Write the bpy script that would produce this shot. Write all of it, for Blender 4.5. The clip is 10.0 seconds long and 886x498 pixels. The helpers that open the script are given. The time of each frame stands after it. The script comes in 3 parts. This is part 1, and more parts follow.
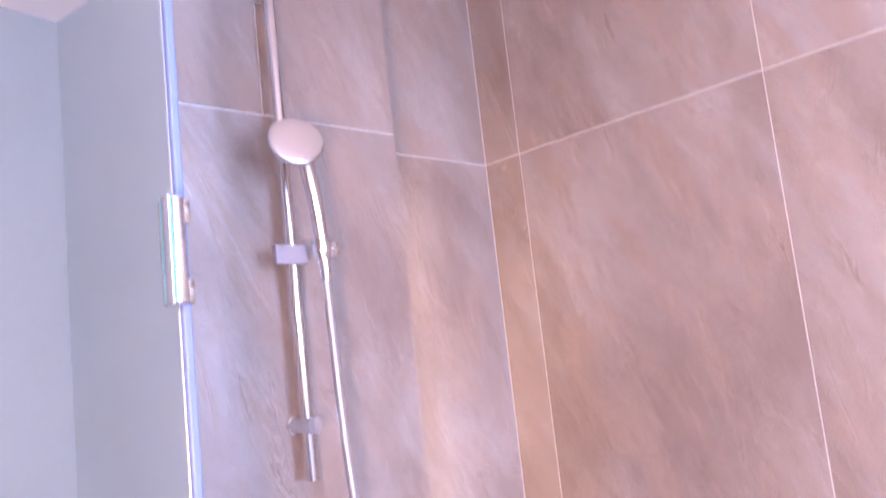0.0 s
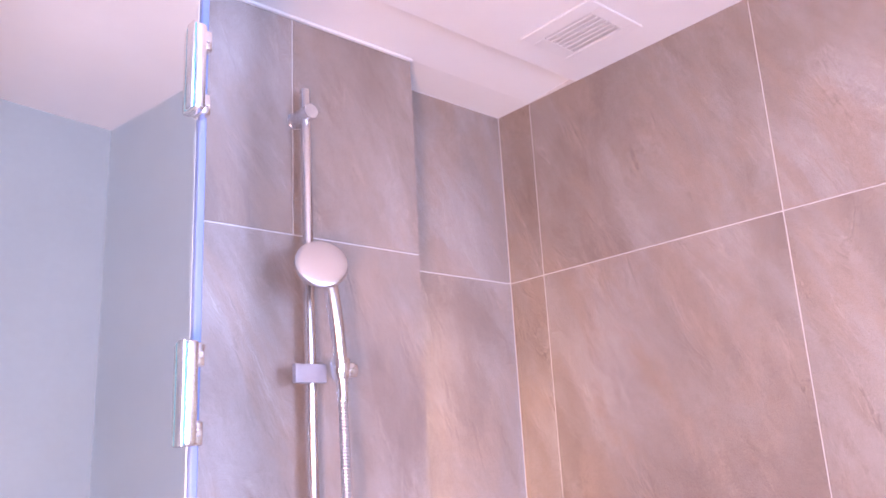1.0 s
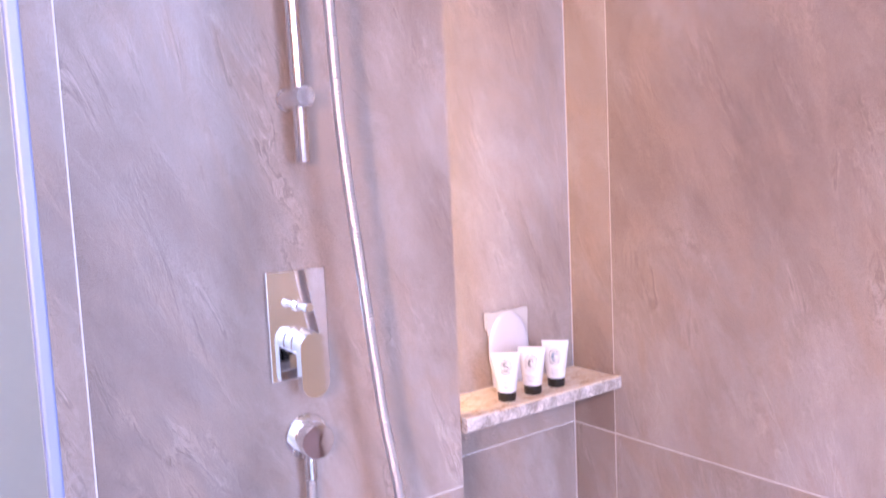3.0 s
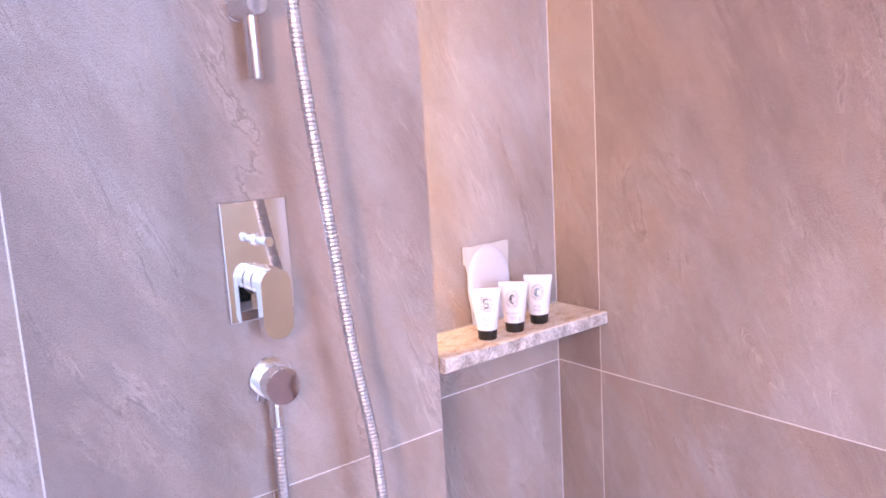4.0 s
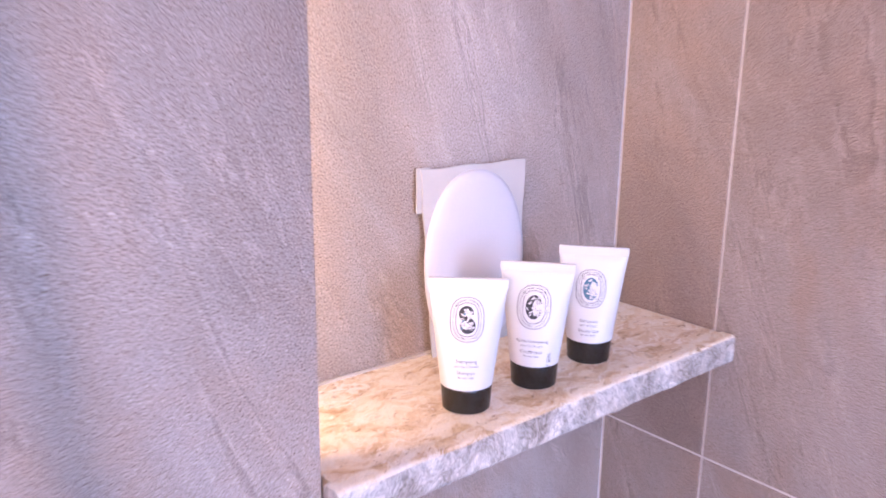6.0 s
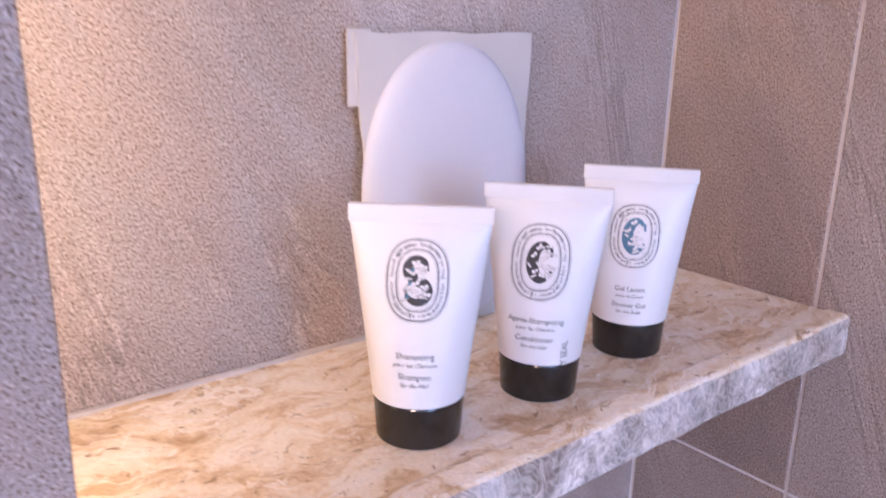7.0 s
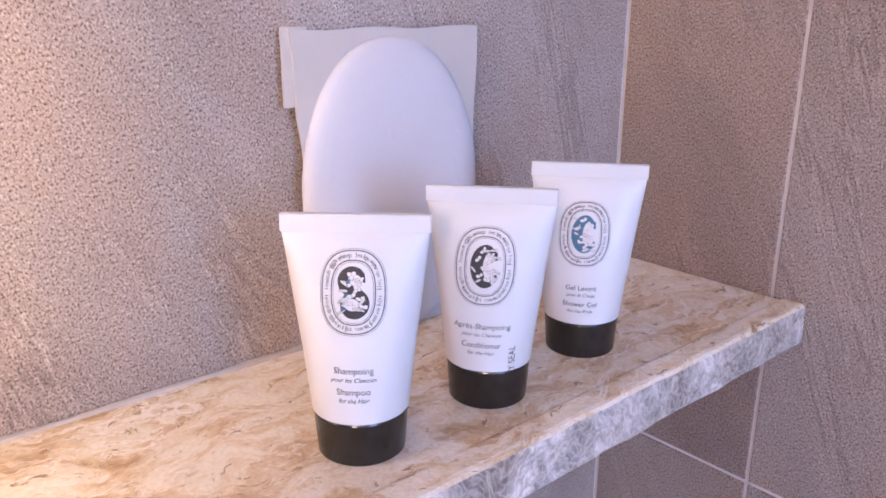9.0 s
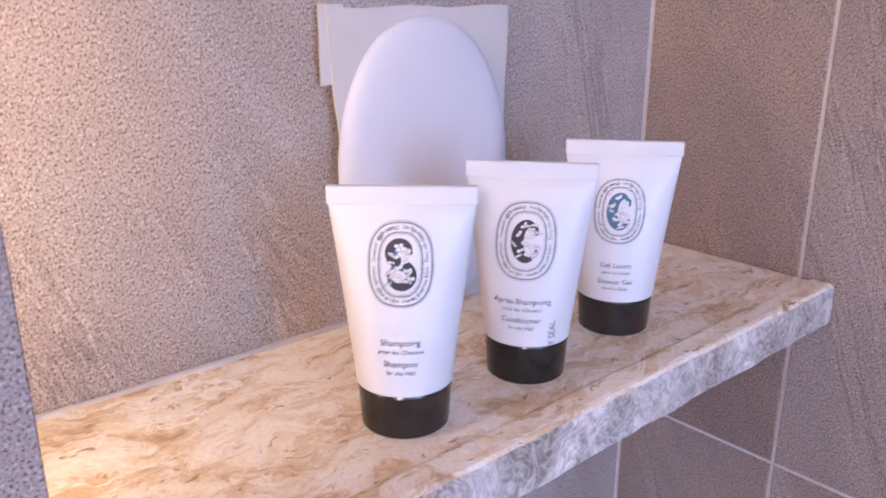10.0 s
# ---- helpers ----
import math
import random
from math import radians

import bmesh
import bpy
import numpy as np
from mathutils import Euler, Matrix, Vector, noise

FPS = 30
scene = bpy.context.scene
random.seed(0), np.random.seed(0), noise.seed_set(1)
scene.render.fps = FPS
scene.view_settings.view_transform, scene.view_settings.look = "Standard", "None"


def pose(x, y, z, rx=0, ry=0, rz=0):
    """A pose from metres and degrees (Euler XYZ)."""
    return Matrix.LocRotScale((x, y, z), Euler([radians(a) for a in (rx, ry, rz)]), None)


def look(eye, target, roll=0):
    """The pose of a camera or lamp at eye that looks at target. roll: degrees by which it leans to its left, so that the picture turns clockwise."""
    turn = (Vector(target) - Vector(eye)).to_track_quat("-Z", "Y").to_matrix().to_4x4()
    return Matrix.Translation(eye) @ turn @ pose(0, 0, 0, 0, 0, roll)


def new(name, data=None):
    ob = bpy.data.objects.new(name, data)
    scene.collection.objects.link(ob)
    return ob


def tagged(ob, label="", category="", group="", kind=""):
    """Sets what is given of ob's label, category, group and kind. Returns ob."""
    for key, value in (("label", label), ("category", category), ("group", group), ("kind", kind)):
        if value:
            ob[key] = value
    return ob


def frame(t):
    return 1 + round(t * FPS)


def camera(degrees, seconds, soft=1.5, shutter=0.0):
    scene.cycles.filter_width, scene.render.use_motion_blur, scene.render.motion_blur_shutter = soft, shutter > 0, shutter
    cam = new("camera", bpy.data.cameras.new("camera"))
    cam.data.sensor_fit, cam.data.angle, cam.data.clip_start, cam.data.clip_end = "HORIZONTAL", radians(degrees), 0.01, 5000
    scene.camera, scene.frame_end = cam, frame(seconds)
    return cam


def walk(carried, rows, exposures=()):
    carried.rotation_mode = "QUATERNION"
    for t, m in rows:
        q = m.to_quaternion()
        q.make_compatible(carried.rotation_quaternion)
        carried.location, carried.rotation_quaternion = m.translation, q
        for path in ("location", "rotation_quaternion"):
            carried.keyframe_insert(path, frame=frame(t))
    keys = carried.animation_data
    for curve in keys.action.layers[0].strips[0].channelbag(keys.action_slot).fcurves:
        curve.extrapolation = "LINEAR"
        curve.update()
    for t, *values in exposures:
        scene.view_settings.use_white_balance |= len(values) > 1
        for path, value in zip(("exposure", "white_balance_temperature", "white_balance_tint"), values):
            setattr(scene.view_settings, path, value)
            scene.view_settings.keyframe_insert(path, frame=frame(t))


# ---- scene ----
cam = camera(58.6, 10.0, soft=1.7, shutter=0.4)
PATH = [
    (0, (0.086, 0.089, 1.639), (1.46, 1.516, 1.911), -6.2),
    (0.5, (0.08, 0.04, 1.689), (1.393, 1.483, 2.132), -3.1),
    (1, (0.085, 0.039, 1.689), (1.375, 1.481, 2.196), -3.1),
    (1.5, (0.118, 0.086, 1.657), (1.413, 1.529, 2.145), -2.9),
    (2, (0.207, 0.174, 1.574), (1.594, 1.601, 1.776), -4.9),
    (2.5, (0.291, 0.192, 1.534), (1.537, 1.756, 1.481), -3.0),
    (3, (0.322, 0.221, 1.441), (1.505, 1.822, 1.247), -2.6),
    (3.2, (0.332, 0.228, 1.425), (1.525, 1.812, 1.165), -2.9),
    (4.3, (0.455, 0.374, 1.397), (1.667, 1.927, 1.051), -3.5),
    (4.5, (0.523, 0.448, 1.387), (1.745, 1.991, 1.033), -3.6),
    (5, (0.651, 0.604, 1.374), (1.929, 2.104, 1.031), -2.8),
    (5.5, (0.786, 0.775, 1.312), (2.055, 2.253, 0.859), -0.4),
    (6.8, (1.065, 1.069, 1.186), (2.275, 2.572, 0.659), 1.1),
    (7, (1.08, 1.077, 1.172), (2.289, 2.57, 0.618), 1.2),
    (7.5, (1.096, 1.08, 1.155), (2.327, 2.551, 0.59), 0.8),
    (8, (1.091, 1.089, 1.161), (2.327, 2.551, 0.582), 1.1),
    (8.5, (1.095, 1.091, 1.173), (2.339, 2.542, 0.581), 0.4),
    (9, (1.098, 1.078, 1.178), (2.347, 2.522, 0.582), 0.2),
    (9.5, (1.095, 1.076, 1.178), (2.347, 2.518, 0.586), -0.2),
    (10, (1.084, 1.086, 1.17), (2.331, 2.528, 0.567), 0.0),
]
EXPOSURES = [(0.0, 0.60, 5880, 34), (1.4, 0.60, 6000, 37), (2.2, 0.58, 5950, 37), (4.4, 0.53, 6080, 37), (5.6, 0.51, 5600, 33), (6.9, -0.04, 5420, 23), (10.0, -0.11, 5270, 21)]
walk(cam, [(t, look(eye, target, roll)) for t, eye, target, roll in PATH], EXPOSURES)

# ---- world and lights ----
world = bpy.data.worlds.new("world")
scene.world = world
world.use_nodes = True
wnt = world.node_tree
sky = wnt.nodes.new("ShaderNodeTexSky")
sky.sky_type = "NISHITA"
sky.sun_disc = False
sky.sun_elevation, sky.sun_rotation = radians(35), radians(200)
wnt.links.new(sky.outputs[0], wnt.nodes["Background"].inputs[0])
wnt.nodes["Background"].inputs[1].default_value = 0.08

ROOM_W, ROOM_S, ROOM_N, CEIL = -0.113, -2.7, 1.951, 2.55
XE, YA, YN, XN = 1.51, 1.27, 1.383, 1.120   # east wall, rail wall, niche back, niche edge


def lamp(name, kind, energy, colour, m, **more):
    data = bpy.data.lights.new(name, kind)
    data.energy, data.color = energy, colour
    for key, value in more.items():
        if key == "size":
            data.size = value
        elif key == "size_y":
            data.shape, data.size_y = "RECTANGLE", value
        elif key == "radius":
            data.shadow_soft_size = value
        elif key == "spot":
            data.spot_size, data.spot_blend = radians(value), 0.6
    ob = new(name, data)
    ob.matrix_world = m
    return ob


# cool fill from the south, behind an added window out of view
lamp("window_fill_light", "AREA", 74, (0.53, 0.71, 1.0), look((0.72, ROOM_S + 0.03, 1.55), (0.72, 1.0, 1.5)), size=1.0, size_y=1.4)
# added warm fill, unseen; the screen edge keeps it off the left tiles
lamp("warm_fill_light", "POINT", 37, (1.0, 0.60, 0.37), pose(-0.03, 0.223, 1.52), radius=0.08)
# added cool fill, unseen; brightens the left part of the rail wall
lamp("cool_fill_light", "POINT", 100, (0.52, 0.68, 1.0), pose(0.75, -0.9, CEIL - 0.10), radius=0.008)
lamp("niche_strip_light", "AREA", 1.22, (1.0, 0.65, 0.27), look((1.100, 1.3060, 1.535), (1.20, 1.383, 1.535)), size=0.010, size_y=0.99)


# ---- materials ----
def material(name, colour=(0.5, 0.5, 0.5), rough=0.5, metal=0.0):
    mat = bpy.data.materials.new(name)
    mat.use_nodes = True
    b = mat.node_tree.nodes["Principled BSDF"]
    b.inputs["Base Color"].default_value = (*colour, 1)
    b.inputs["Roughness"].default_value = rough
    b.inputs["Metallic"].default_value = metal
    return mat, mat.node_tree, b


def add(nt, kind, **values):
    n = nt.nodes.new(kind)
    for key, value in values.items():
        n.inputs[key.replace("_", " ")].default_value = value
    return n


def ramp(nt, source, stops):
    r = nt.nodes.new("ShaderNodeValToRGB")
    el = r.color_ramp.elements
    while len(el) < len(stops):
        el.new(0.5)
    for e, (p, c) in zip(el, stops):
        e.position = p
        e.color = (*c, 1) if len(c) == 3 else c
    nt.links.new(source, r.inputs[0])
    return r.outputs[0]


def mix(nt, kind, fac, a, b):
    m = nt.nodes.new("ShaderNodeMix")
    m.data_type, m.blend_type = "RGBA", kind
    for sock, v in ((m.inputs["Factor"], fac), (m.inputs["A"], a), (m.inputs["B"], b)):
        if isinstance(v, (int, float)):
            sock.default_value = v
        elif isinstance(v, tuple):
            sock.default_value = (*v, 1)
        else:
            nt.links.new(v, sock)
    return m.outputs["Result"]


def bump(nt, b, height, strength, distance):
    n = nt.nodes.new("ShaderNodeBump")
    n.inputs["Strength"].default_value, n.inputs["Distance"].default_value = strength, distance
    nt.links.new(height, n.inputs["Height"])
    nt.links.new(n.outputs[0], b.inputs["Normal"])


def grey(v):
    return (v, v, v)


def plain(name, colour, rough, metal=0.0, spread=0.06, scale=30.0, relief=0.0):
    """A plain surface with faint unevenness at two scales."""
    mat, nt, b = material(name, colour, rough, metal)
    co = nt.nodes.new("ShaderNodeTexCoord").outputs["Object"]
    n1 = add(nt, "ShaderNodeTexNoise", Scale=scale, Detail=5.0)
    n2 = add(nt, "ShaderNodeTexNoise", Scale=scale * 14, Detail=2.0)
    for n in (n1, n2):
        nt.links.new(co, n.inputs["Vector"])
    c = mix(nt, "MULTIPLY", 1.0, colour, ramp(nt, n1.outputs[0], [(0.3, grey(1 - spread)), (0.7, grey(1.0))]))
    nt.links.new(c, b.inputs["Base Color"])
    nt.links.new(ramp(nt, n2.outputs[0], [(0.3, grey(rough * 0.85)), (0.7, grey(min(1, rough * 1.15)))]), b.inputs["Roughness"])
    if relief:
        bump(nt, b, n2.outputs[0], 0.4, relief)
    return mat


def stone_tile(name):
    """Porcelain tile with a stone look: slanting veins, clouds, fine grit; each tile has its own part of the pattern."""
    mat, nt, b = material(name, rough=0.6)
    b.inputs["Specular IOR Level"].default_value = 0.35
    tc = nt.nodes.new("ShaderNodeTexCoord").outputs["Object"]
    rnd = nt.nodes.new("ShaderNodeObjectInfo").outputs["Random"]
    comb = nt.nodes.new("ShaderNodeCombineXYZ")
    mul = nt.nodes.new("ShaderNodeMath")
    mul.operation = "MULTIPLY"
    mul.inputs[1].default_value = 23.0
    nt.links.new(rnd, mul.inputs[0])
    for i in (0, 1):
        nt.links.new(mul.outputs[0], comb.inputs[i])
    shift = nt.nodes.new("ShaderNodeVectorMath")
    nt.links.new(tc, shift.inputs[0])
    nt.links.new(comb.outputs[0], shift.inputs[1])

    def mapped(angle, scale):
        turn = nt.nodes.new("ShaderNodeMapping")
        turn.inputs["Rotation"].default_value = (0, 0, radians(angle))
        stretch = nt.nodes.new("ShaderNodeMapping")
        stretch.inputs["Scale"].default_value = scale
        nt.links.new(shift.outputs[0], turn.inputs[0])
        nt.links.new(turn.outputs[0], stretch.inputs[0])
        return stretch.outputs[0]

    def noise_at(vec, scale, detail, distortion=0.0, rough=0.55):
        n = add(nt, "ShaderNodeTexNoise", Scale=scale, Detail=detail, Distortion=distortion, Roughness=rough)
        nt.links.new(vec, n.inputs["Vector"])
        return n.outputs[0]

    clouds = noise_at(mapped(-20, (1.7, 0.7, 1)), 2.4, 7.0, 0.4, 0.6)
    streaks = noise_at(mapped(-17, (3.2, 0.5, 1)), 2.0, 9.0, 1.4, 0.6)
    patches = noise_at(mapped(-20, (1.4, 0.7, 1)), 5.0, 3.0, 0.3)
    flecks = noise_at(mapped(-32, (1.0, 0.3, 1)), 60.0, 5.0, 0.6, 0.6)
    grit = noise_at(mapped(-8, (1.0, 0.8, 1)), 980.0, 2.0, 0.0, 0.55)
    grain = noise_at(mapped(-12, (1.0, 0.6, 1)), 700.0, 3.0, 0.3, 0.7)
    fine = noise_at(shift.outputs[0], 170.0, 4.0, 0.0, 0.65)
    base = ramp(nt, clouds, [(0.36, (0.262, 0.205, 0.178)), (0.5, (0.325, 0.270, 0.245)), (0.63, (0.390, 0.345, 0.330))])
    line = ramp(nt, streaks, [(0.466, grey(1.0)), (0.479, grey(1.34)), (0.487, grey(0.62)), (0.497, grey(1.12)), (0.53, grey(1.0))])
    where = ramp(nt, patches, [(0.44, grey(0.0)), (0.58, grey(0.75))])
    rust = noise_at(mapped(-24, (2.2, 0.8, 1)), 3.1, 8.0, 0.8, 0.68)
    base = mix(nt, "MIX", ramp(nt, rust, [(0.48, grey(0.0)), (0.60, grey(0.6))]), base, (0.36, 0.272, 0.225))
    c = mix(nt, "MULTIPLY", where, base, line)
    # thin broken veins, steeper than the streaks
    veins = noise_at(mapped(-27, (5.0, 0.55, 1)), 2.6, 11.0, 1.0, 0.7)
    broken = ramp(nt, noise_at(shift.outputs[0], 7.0, 4.0), [(0.45, grey(0.0)), (0.60, grey(0.85))])
    c = mix(nt, "MULTIPLY", broken, c, ramp(nt, veins, [(0.478, grey(1.0)), (0.490, grey(1.40)), (0.499, grey(0.74)), (0.511, grey(1.0))]))
    c = mix(nt, "MULTIPLY", 0.16, c, ramp(nt, flecks, [(0.36, grey(0.72)), (0.48, grey(1.0)), (0.62, grey(1.18))]))
    c = mix(nt, "MULTIPLY", 0.30, c, ramp(nt, grit, [(0.34, grey(0.6)), (0.5, grey(1.0)), (0.66, grey(1.4))]))
    specks = noise_at(mapped(-10, (1.0, 0.75, 1)), 1180.0, 2.0, 0.0, 0.6)
    c = mix(nt, "MULTIPLY", 1.0, c, ramp(nt, specks, [(0.375, (0.34, 0.25, 0.15)), (0.425, (0.93, 0.90, 0.87)), (0.59, grey(1.0)), (0.65, grey(1.5))]))
    c = mix(nt, "MULTIPLY", 0.35, c, ramp(nt, grain, [(0.36, (0.72, 0.66, 0.60)), (0.50, grey(1.0)), (0.64, grey(1.22))]))
    nt.links.new(c, b.inputs["Base Color"])
    nt.links.new(ramp(nt, fine, [(0.35, grey(0.55)), (0.65, grey(0.72))]), b.inputs["Roughness"])
    bump(nt, b, specks, 0.16, 0.0004)
    return mat


def marble(name, veined):
    """Brown marble: warm drifts with pale and dark streaks, or the pale broken network of a cut edge."""
    mat, nt, b = material(name, rough=0.3)
    tc = nt.nodes.new("ShaderNodeTexCoord").outputs["Object"]
    warp = add(nt, "ShaderNodeTexNoise", Scale=22.0, Detail=4.0)
    nt.links.new(tc, warp.inputs["Vector"])
    vm = nt.nodes.new("ShaderNodeVectorMath")
    vm.operation = "MULTIPLY_ADD"
    nt.links.new(warp.outputs["Color"], vm.inputs[0])
    vm.inputs[1].default_value = (0.05, 0.05, 0.05)
    nt.links.new(tc, vm.inputs[2])

    def stretched(scale, turn=0.0):
        mp = nt.nodes.new("ShaderNodeMapping")
        mp.inputs["Scale"].default_value = scale
        mp.inputs["Rotation"].default_value = (0, 0, radians(turn))
        nt.links.new(vm.outputs[0], mp.inputs[0])
        return mp.outputs[0]

    def noise_at(vec, scale, detail, distortion=0.0, rough=0.6):
        n = add(nt, "ShaderNodeTexNoise", Scale=scale, Detail=detail, Distortion=distortion, Roughness=rough)
        nt.links.new(vec, n.inputs["Vector"])
        return n.outputs[0]

    drift = noise_at(stretched((0.7, 1.25, 1.2), -14), 42.0, 10.0, 0.5, 0.7)
    c = ramp(nt, drift, [(0.36, (0.46, 0.29, 0.15)), (0.43, (0.62, 0.45, 0.28)), (0.50, (0.73, 0.59, 0.42)), (0.57, (0.82, 0.73, 0.61))])
    specks = noise_at(stretched((0.8, 1.8, 2), -12), 150.0, 6.0, 0.5, 0.66)
    c = mix(nt, "MIX", ramp(nt, specks, [(0.34, grey(0.75)), (0.385, grey(0.0))]), c, (0.22, 0.12, 0.045))
    pale = noise_at(stretched((0.7, 1.9, 1.5), 10), 20.0, 9.0, 2.2, 0.68)
    c = mix(nt, "MIX", ramp(nt, pale, [(0.515, grey(0.0)), (0.545, grey(0.85)), (0.575, grey(0.35)), (0.62, grey(0.95))]), c, (0.84, 0.77, 0.69))
    band = noise_at(stretched((0.5, 1.5, 1.2), 16), 13.0, 9.0, 1.6, 0.62)
    some = ramp(nt, noise_at(tc, 16.0, 3.0), [(0.46, grey(0.0)), (0.56, grey(1.0))])
    c = mix(nt, "MIX", mix(nt, "MULTIPLY", 1.0, some, ramp(nt, band, [(0.478, grey(0.0)), (0.490, grey(0.9)), (0.503, grey(0.9)), (0.512, grey(0.0))])), c, (0.90, 0.84, 0.79))
    streak = noise_at(stretched((0.5, 2.2, 2.0), 18), 85.0, 6.0, 0.4, 0.62)
    c = mix(nt, "MIX", ramp(nt, streak, [(0.335, grey(0.85)), (0.365, grey(0.0))]), c, (0.27, 0.15, 0.055))
    if veined:
        v = nt.nodes.new("ShaderNodeTexVoronoi")
        v.feature = "DISTANCE_TO_EDGE"
        v.inputs["Scale"].default_value = 360.0
        nt.links.new(stretched((0.8, 1.0, 1.0), 20), v.inputs["Vector"])
        big = noise_at(vm.outputs[0], 45.0, 5.0, 0.6)
        cell = ramp(nt, big, [(0.38, (0.11, 0.095, 0.09)), (0.47, (0.29, 0.26, 0.25)), (0.55, (0.45, 0.41, 0.39)), (0.64, (0.66, 0.61, 0.58))])
        net = mix(nt, "MIX", ramp(nt, v.outputs["Distance"], [(0.0, grey(0.50)), (0.08, grey(0.30)), (0.26, grey(0.0))]), cell, (0.68, 0.62, 0.59))
        chips = noise_at(vm.outputs[0], 210.0, 5.0, 0.8, 0.7)
        net = mix(nt, "MULTIPLY", 0.9, net, ramp(nt, chips, [(0.38, grey(0.55)), (0.48, grey(0.95)), (0.60, grey(1.35))]))
        c = mix(nt, "MIX", 0.82, c, net)
    grain = noise_at(tc, 520.0, 2.0)
    c = mix(nt, "MULTIPLY", 0.5, c, ramp(nt, grain, [(0.3, grey(0.8)), (0.7, grey(1.12))]))
    nt.links.new(c, b.inputs["Base Color"])
    nt.links.new(ramp(nt, pale, [(0.3, grey(0.24)), (0.7, grey(0.42))]), b.inputs["Roughness"])
    bump(nt, b, mix(nt, "ADD", 0.5, specks, grain), 0.3, 0.0006)
    return mat


TILE = stone_tile("stone_tile")
GROUT = plain("grout", (0.72, 0.67, 0.65), 0.8, spread=0.15, scale=60, relief=0.0004)
SEALANT = plain("sealant", (0.50, 0.45, 0.42), 0.6, spread=0.2, scale=80)
CEILING = plain("ceiling_paint", (0.80, 0.78, 0.77), 0.85, spread=0.04, scale=6, relief=0.0003)
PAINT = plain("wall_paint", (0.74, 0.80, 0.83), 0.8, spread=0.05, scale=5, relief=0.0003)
# light evened out in the colour: end wall darkened, west wall kept paler
PAINT_WEST_EVENED = plain("west_wall_light_evened", (0.60, 0.645, 0.63), 0.8, spread=0.05, scale=5, relief=0.0003)
PAINT_END_EVENED = plain("end_wall_light_evened", (0.31, 0.335, 0.315), 0.8, spread=0.05, scale=5, relief=0.0003)
BEIGE = plain("beige_wall", (0.27, 0.19, 0.115), 0.6, spread=0.15, scale=4)
DARK_WOOD = plain("dark_wood", (0.17, 0.078, 0.062), 0.45, spread=0.3, scale=12)
CHROME = plain("chrome", (0.86, 0.86, 0.87), 0.06, 1.0, spread=0.03, scale=40)
CHROME_SOFT = plain("satin_chrome", (0.74, 0.74, 0.77), 0.24, 1.0, spread=0.06, scale=60)
HOSE = plain("hose_metal", (0.54, 0.54, 0.56), 0.40, 0.9, spread=0.08, scale=60)
GREY_SATIN = plain("grey_satin", (0.33, 0.31, 0.35), 0.42, spread=0.08, scale=60)
PALE_CHROME = plain("pale_plate", (0.74, 0.71, 0.71), 0.22, 1.0, spread=0.03, scale=60)
MIRROR = plain("mirror_glass", (0.86, 0.88, 0.90), 0.03, 1.0, spread=0.03, scale=3)
SEAL = plain("clear_seal", (0.105, 0.15, 0.29), 0.5, spread=0.05, scale=40)
AQUA = plain("glass_edge_green", (0.08, 0.30, 0.38), 0.25, spread=0.1, scale=40)
TUBE = plain("tube_plastic", (0.64, 0.63, 0.64), 0.38, spread=0.025, scale=50)
BEIGE.node_tree.nodes["Principled BSDF"].inputs["Specular IOR Level"].default_value = 0.05
CAP = plain("cap_plastic", (0.016, 0.014, 0.012), 0.2, spread=0.2, scale=80)
INK = plain("black_ink", (0.025, 0.025, 0.03), 0.5, spread=0.2, scale=300)
INK_GREY = plain("grey_ink", (0.20, 0.20, 0.22), 0.5, spread=0.2, scale=300)
INK_TEAL = plain("teal_ink", (0.05, 0.15, 0.24), 0.5, spread=0.2, scale=300)
INK_FAINT = plain("faint_ink", (0.46, 0.45, 0.48), 0.6, spread=0.2, scale=300)
PAPER = plain("glassine_paper", (0.50, 0.465, 0.44), 0.55, spread=0.08, scale=40, relief=0.0002)
PAD = plain("white_sponge", (0.55, 0.535, 0.57), 0.7, spread=0.04, scale=30, relief=0.0002)
VENT = plain("vent_plastic", (0.78, 0.76, 0.75), 0.5, spread=0.04, scale=20)
DARK = plain("duct_dark", (0.70, 0.68, 0.68), 0.8)
RUBBER = plain("rubber_grey", (0.30, 0.30, 0.32), 0.6)
# unseen floor, made pale to throw light up on the lower east wall
FLOOR_BOUNCE = plain("pale_floor_bounce", (0.52, 0.485, 0.465), 0.6, spread=0.15, scale=8, relief=0.0003)
MARBLE_TOP = marble("marble_top", False)
MARBLE_EDGE = marble("marble_edge", True)
LAMP, lnt, lb = material("lamp_glow", (1, 1, 1), 0.5)
lb.inputs["Emission Color"].default_value = (1.0, 0.75, 0.5, 1)
lb.inputs["Emission Strength"].default_value = 6.0


# ---- building helpers ----
def mesh_of(bm, name, mat, smooth=False):
    me = bpy.data.meshes.new(name)
    bmesh.ops.recalc_face_normals(bm, faces=bm.faces)
    if smooth:
        bm.normal_update()
        for e in bm.edges:
            e.smooth = e.calc_face_angle(0.0) < radians(25 if smooth is True else smooth)
    bm.to_mesh(me)
    bm.free()
    me.materials.append(mat)
    for p in me.polygons:
        p.use_smooth = bool(smooth)
    return me


def part(name, bm, mat, parent=None, label="", smooth=False):
    ob = new(name, mesh_of(bm, name, mat, smooth))
    ob.parent = parent
    if label:
        ob["label"] = label
    return ob


def empty(name, at, label, category, group="", rz=0.0):
    ob = new(name)
    ob.empty_display_size = 0.05
    ob.matrix_world = pose(*at, 0, 0, rz)
    return tagged(ob, label, category, group)


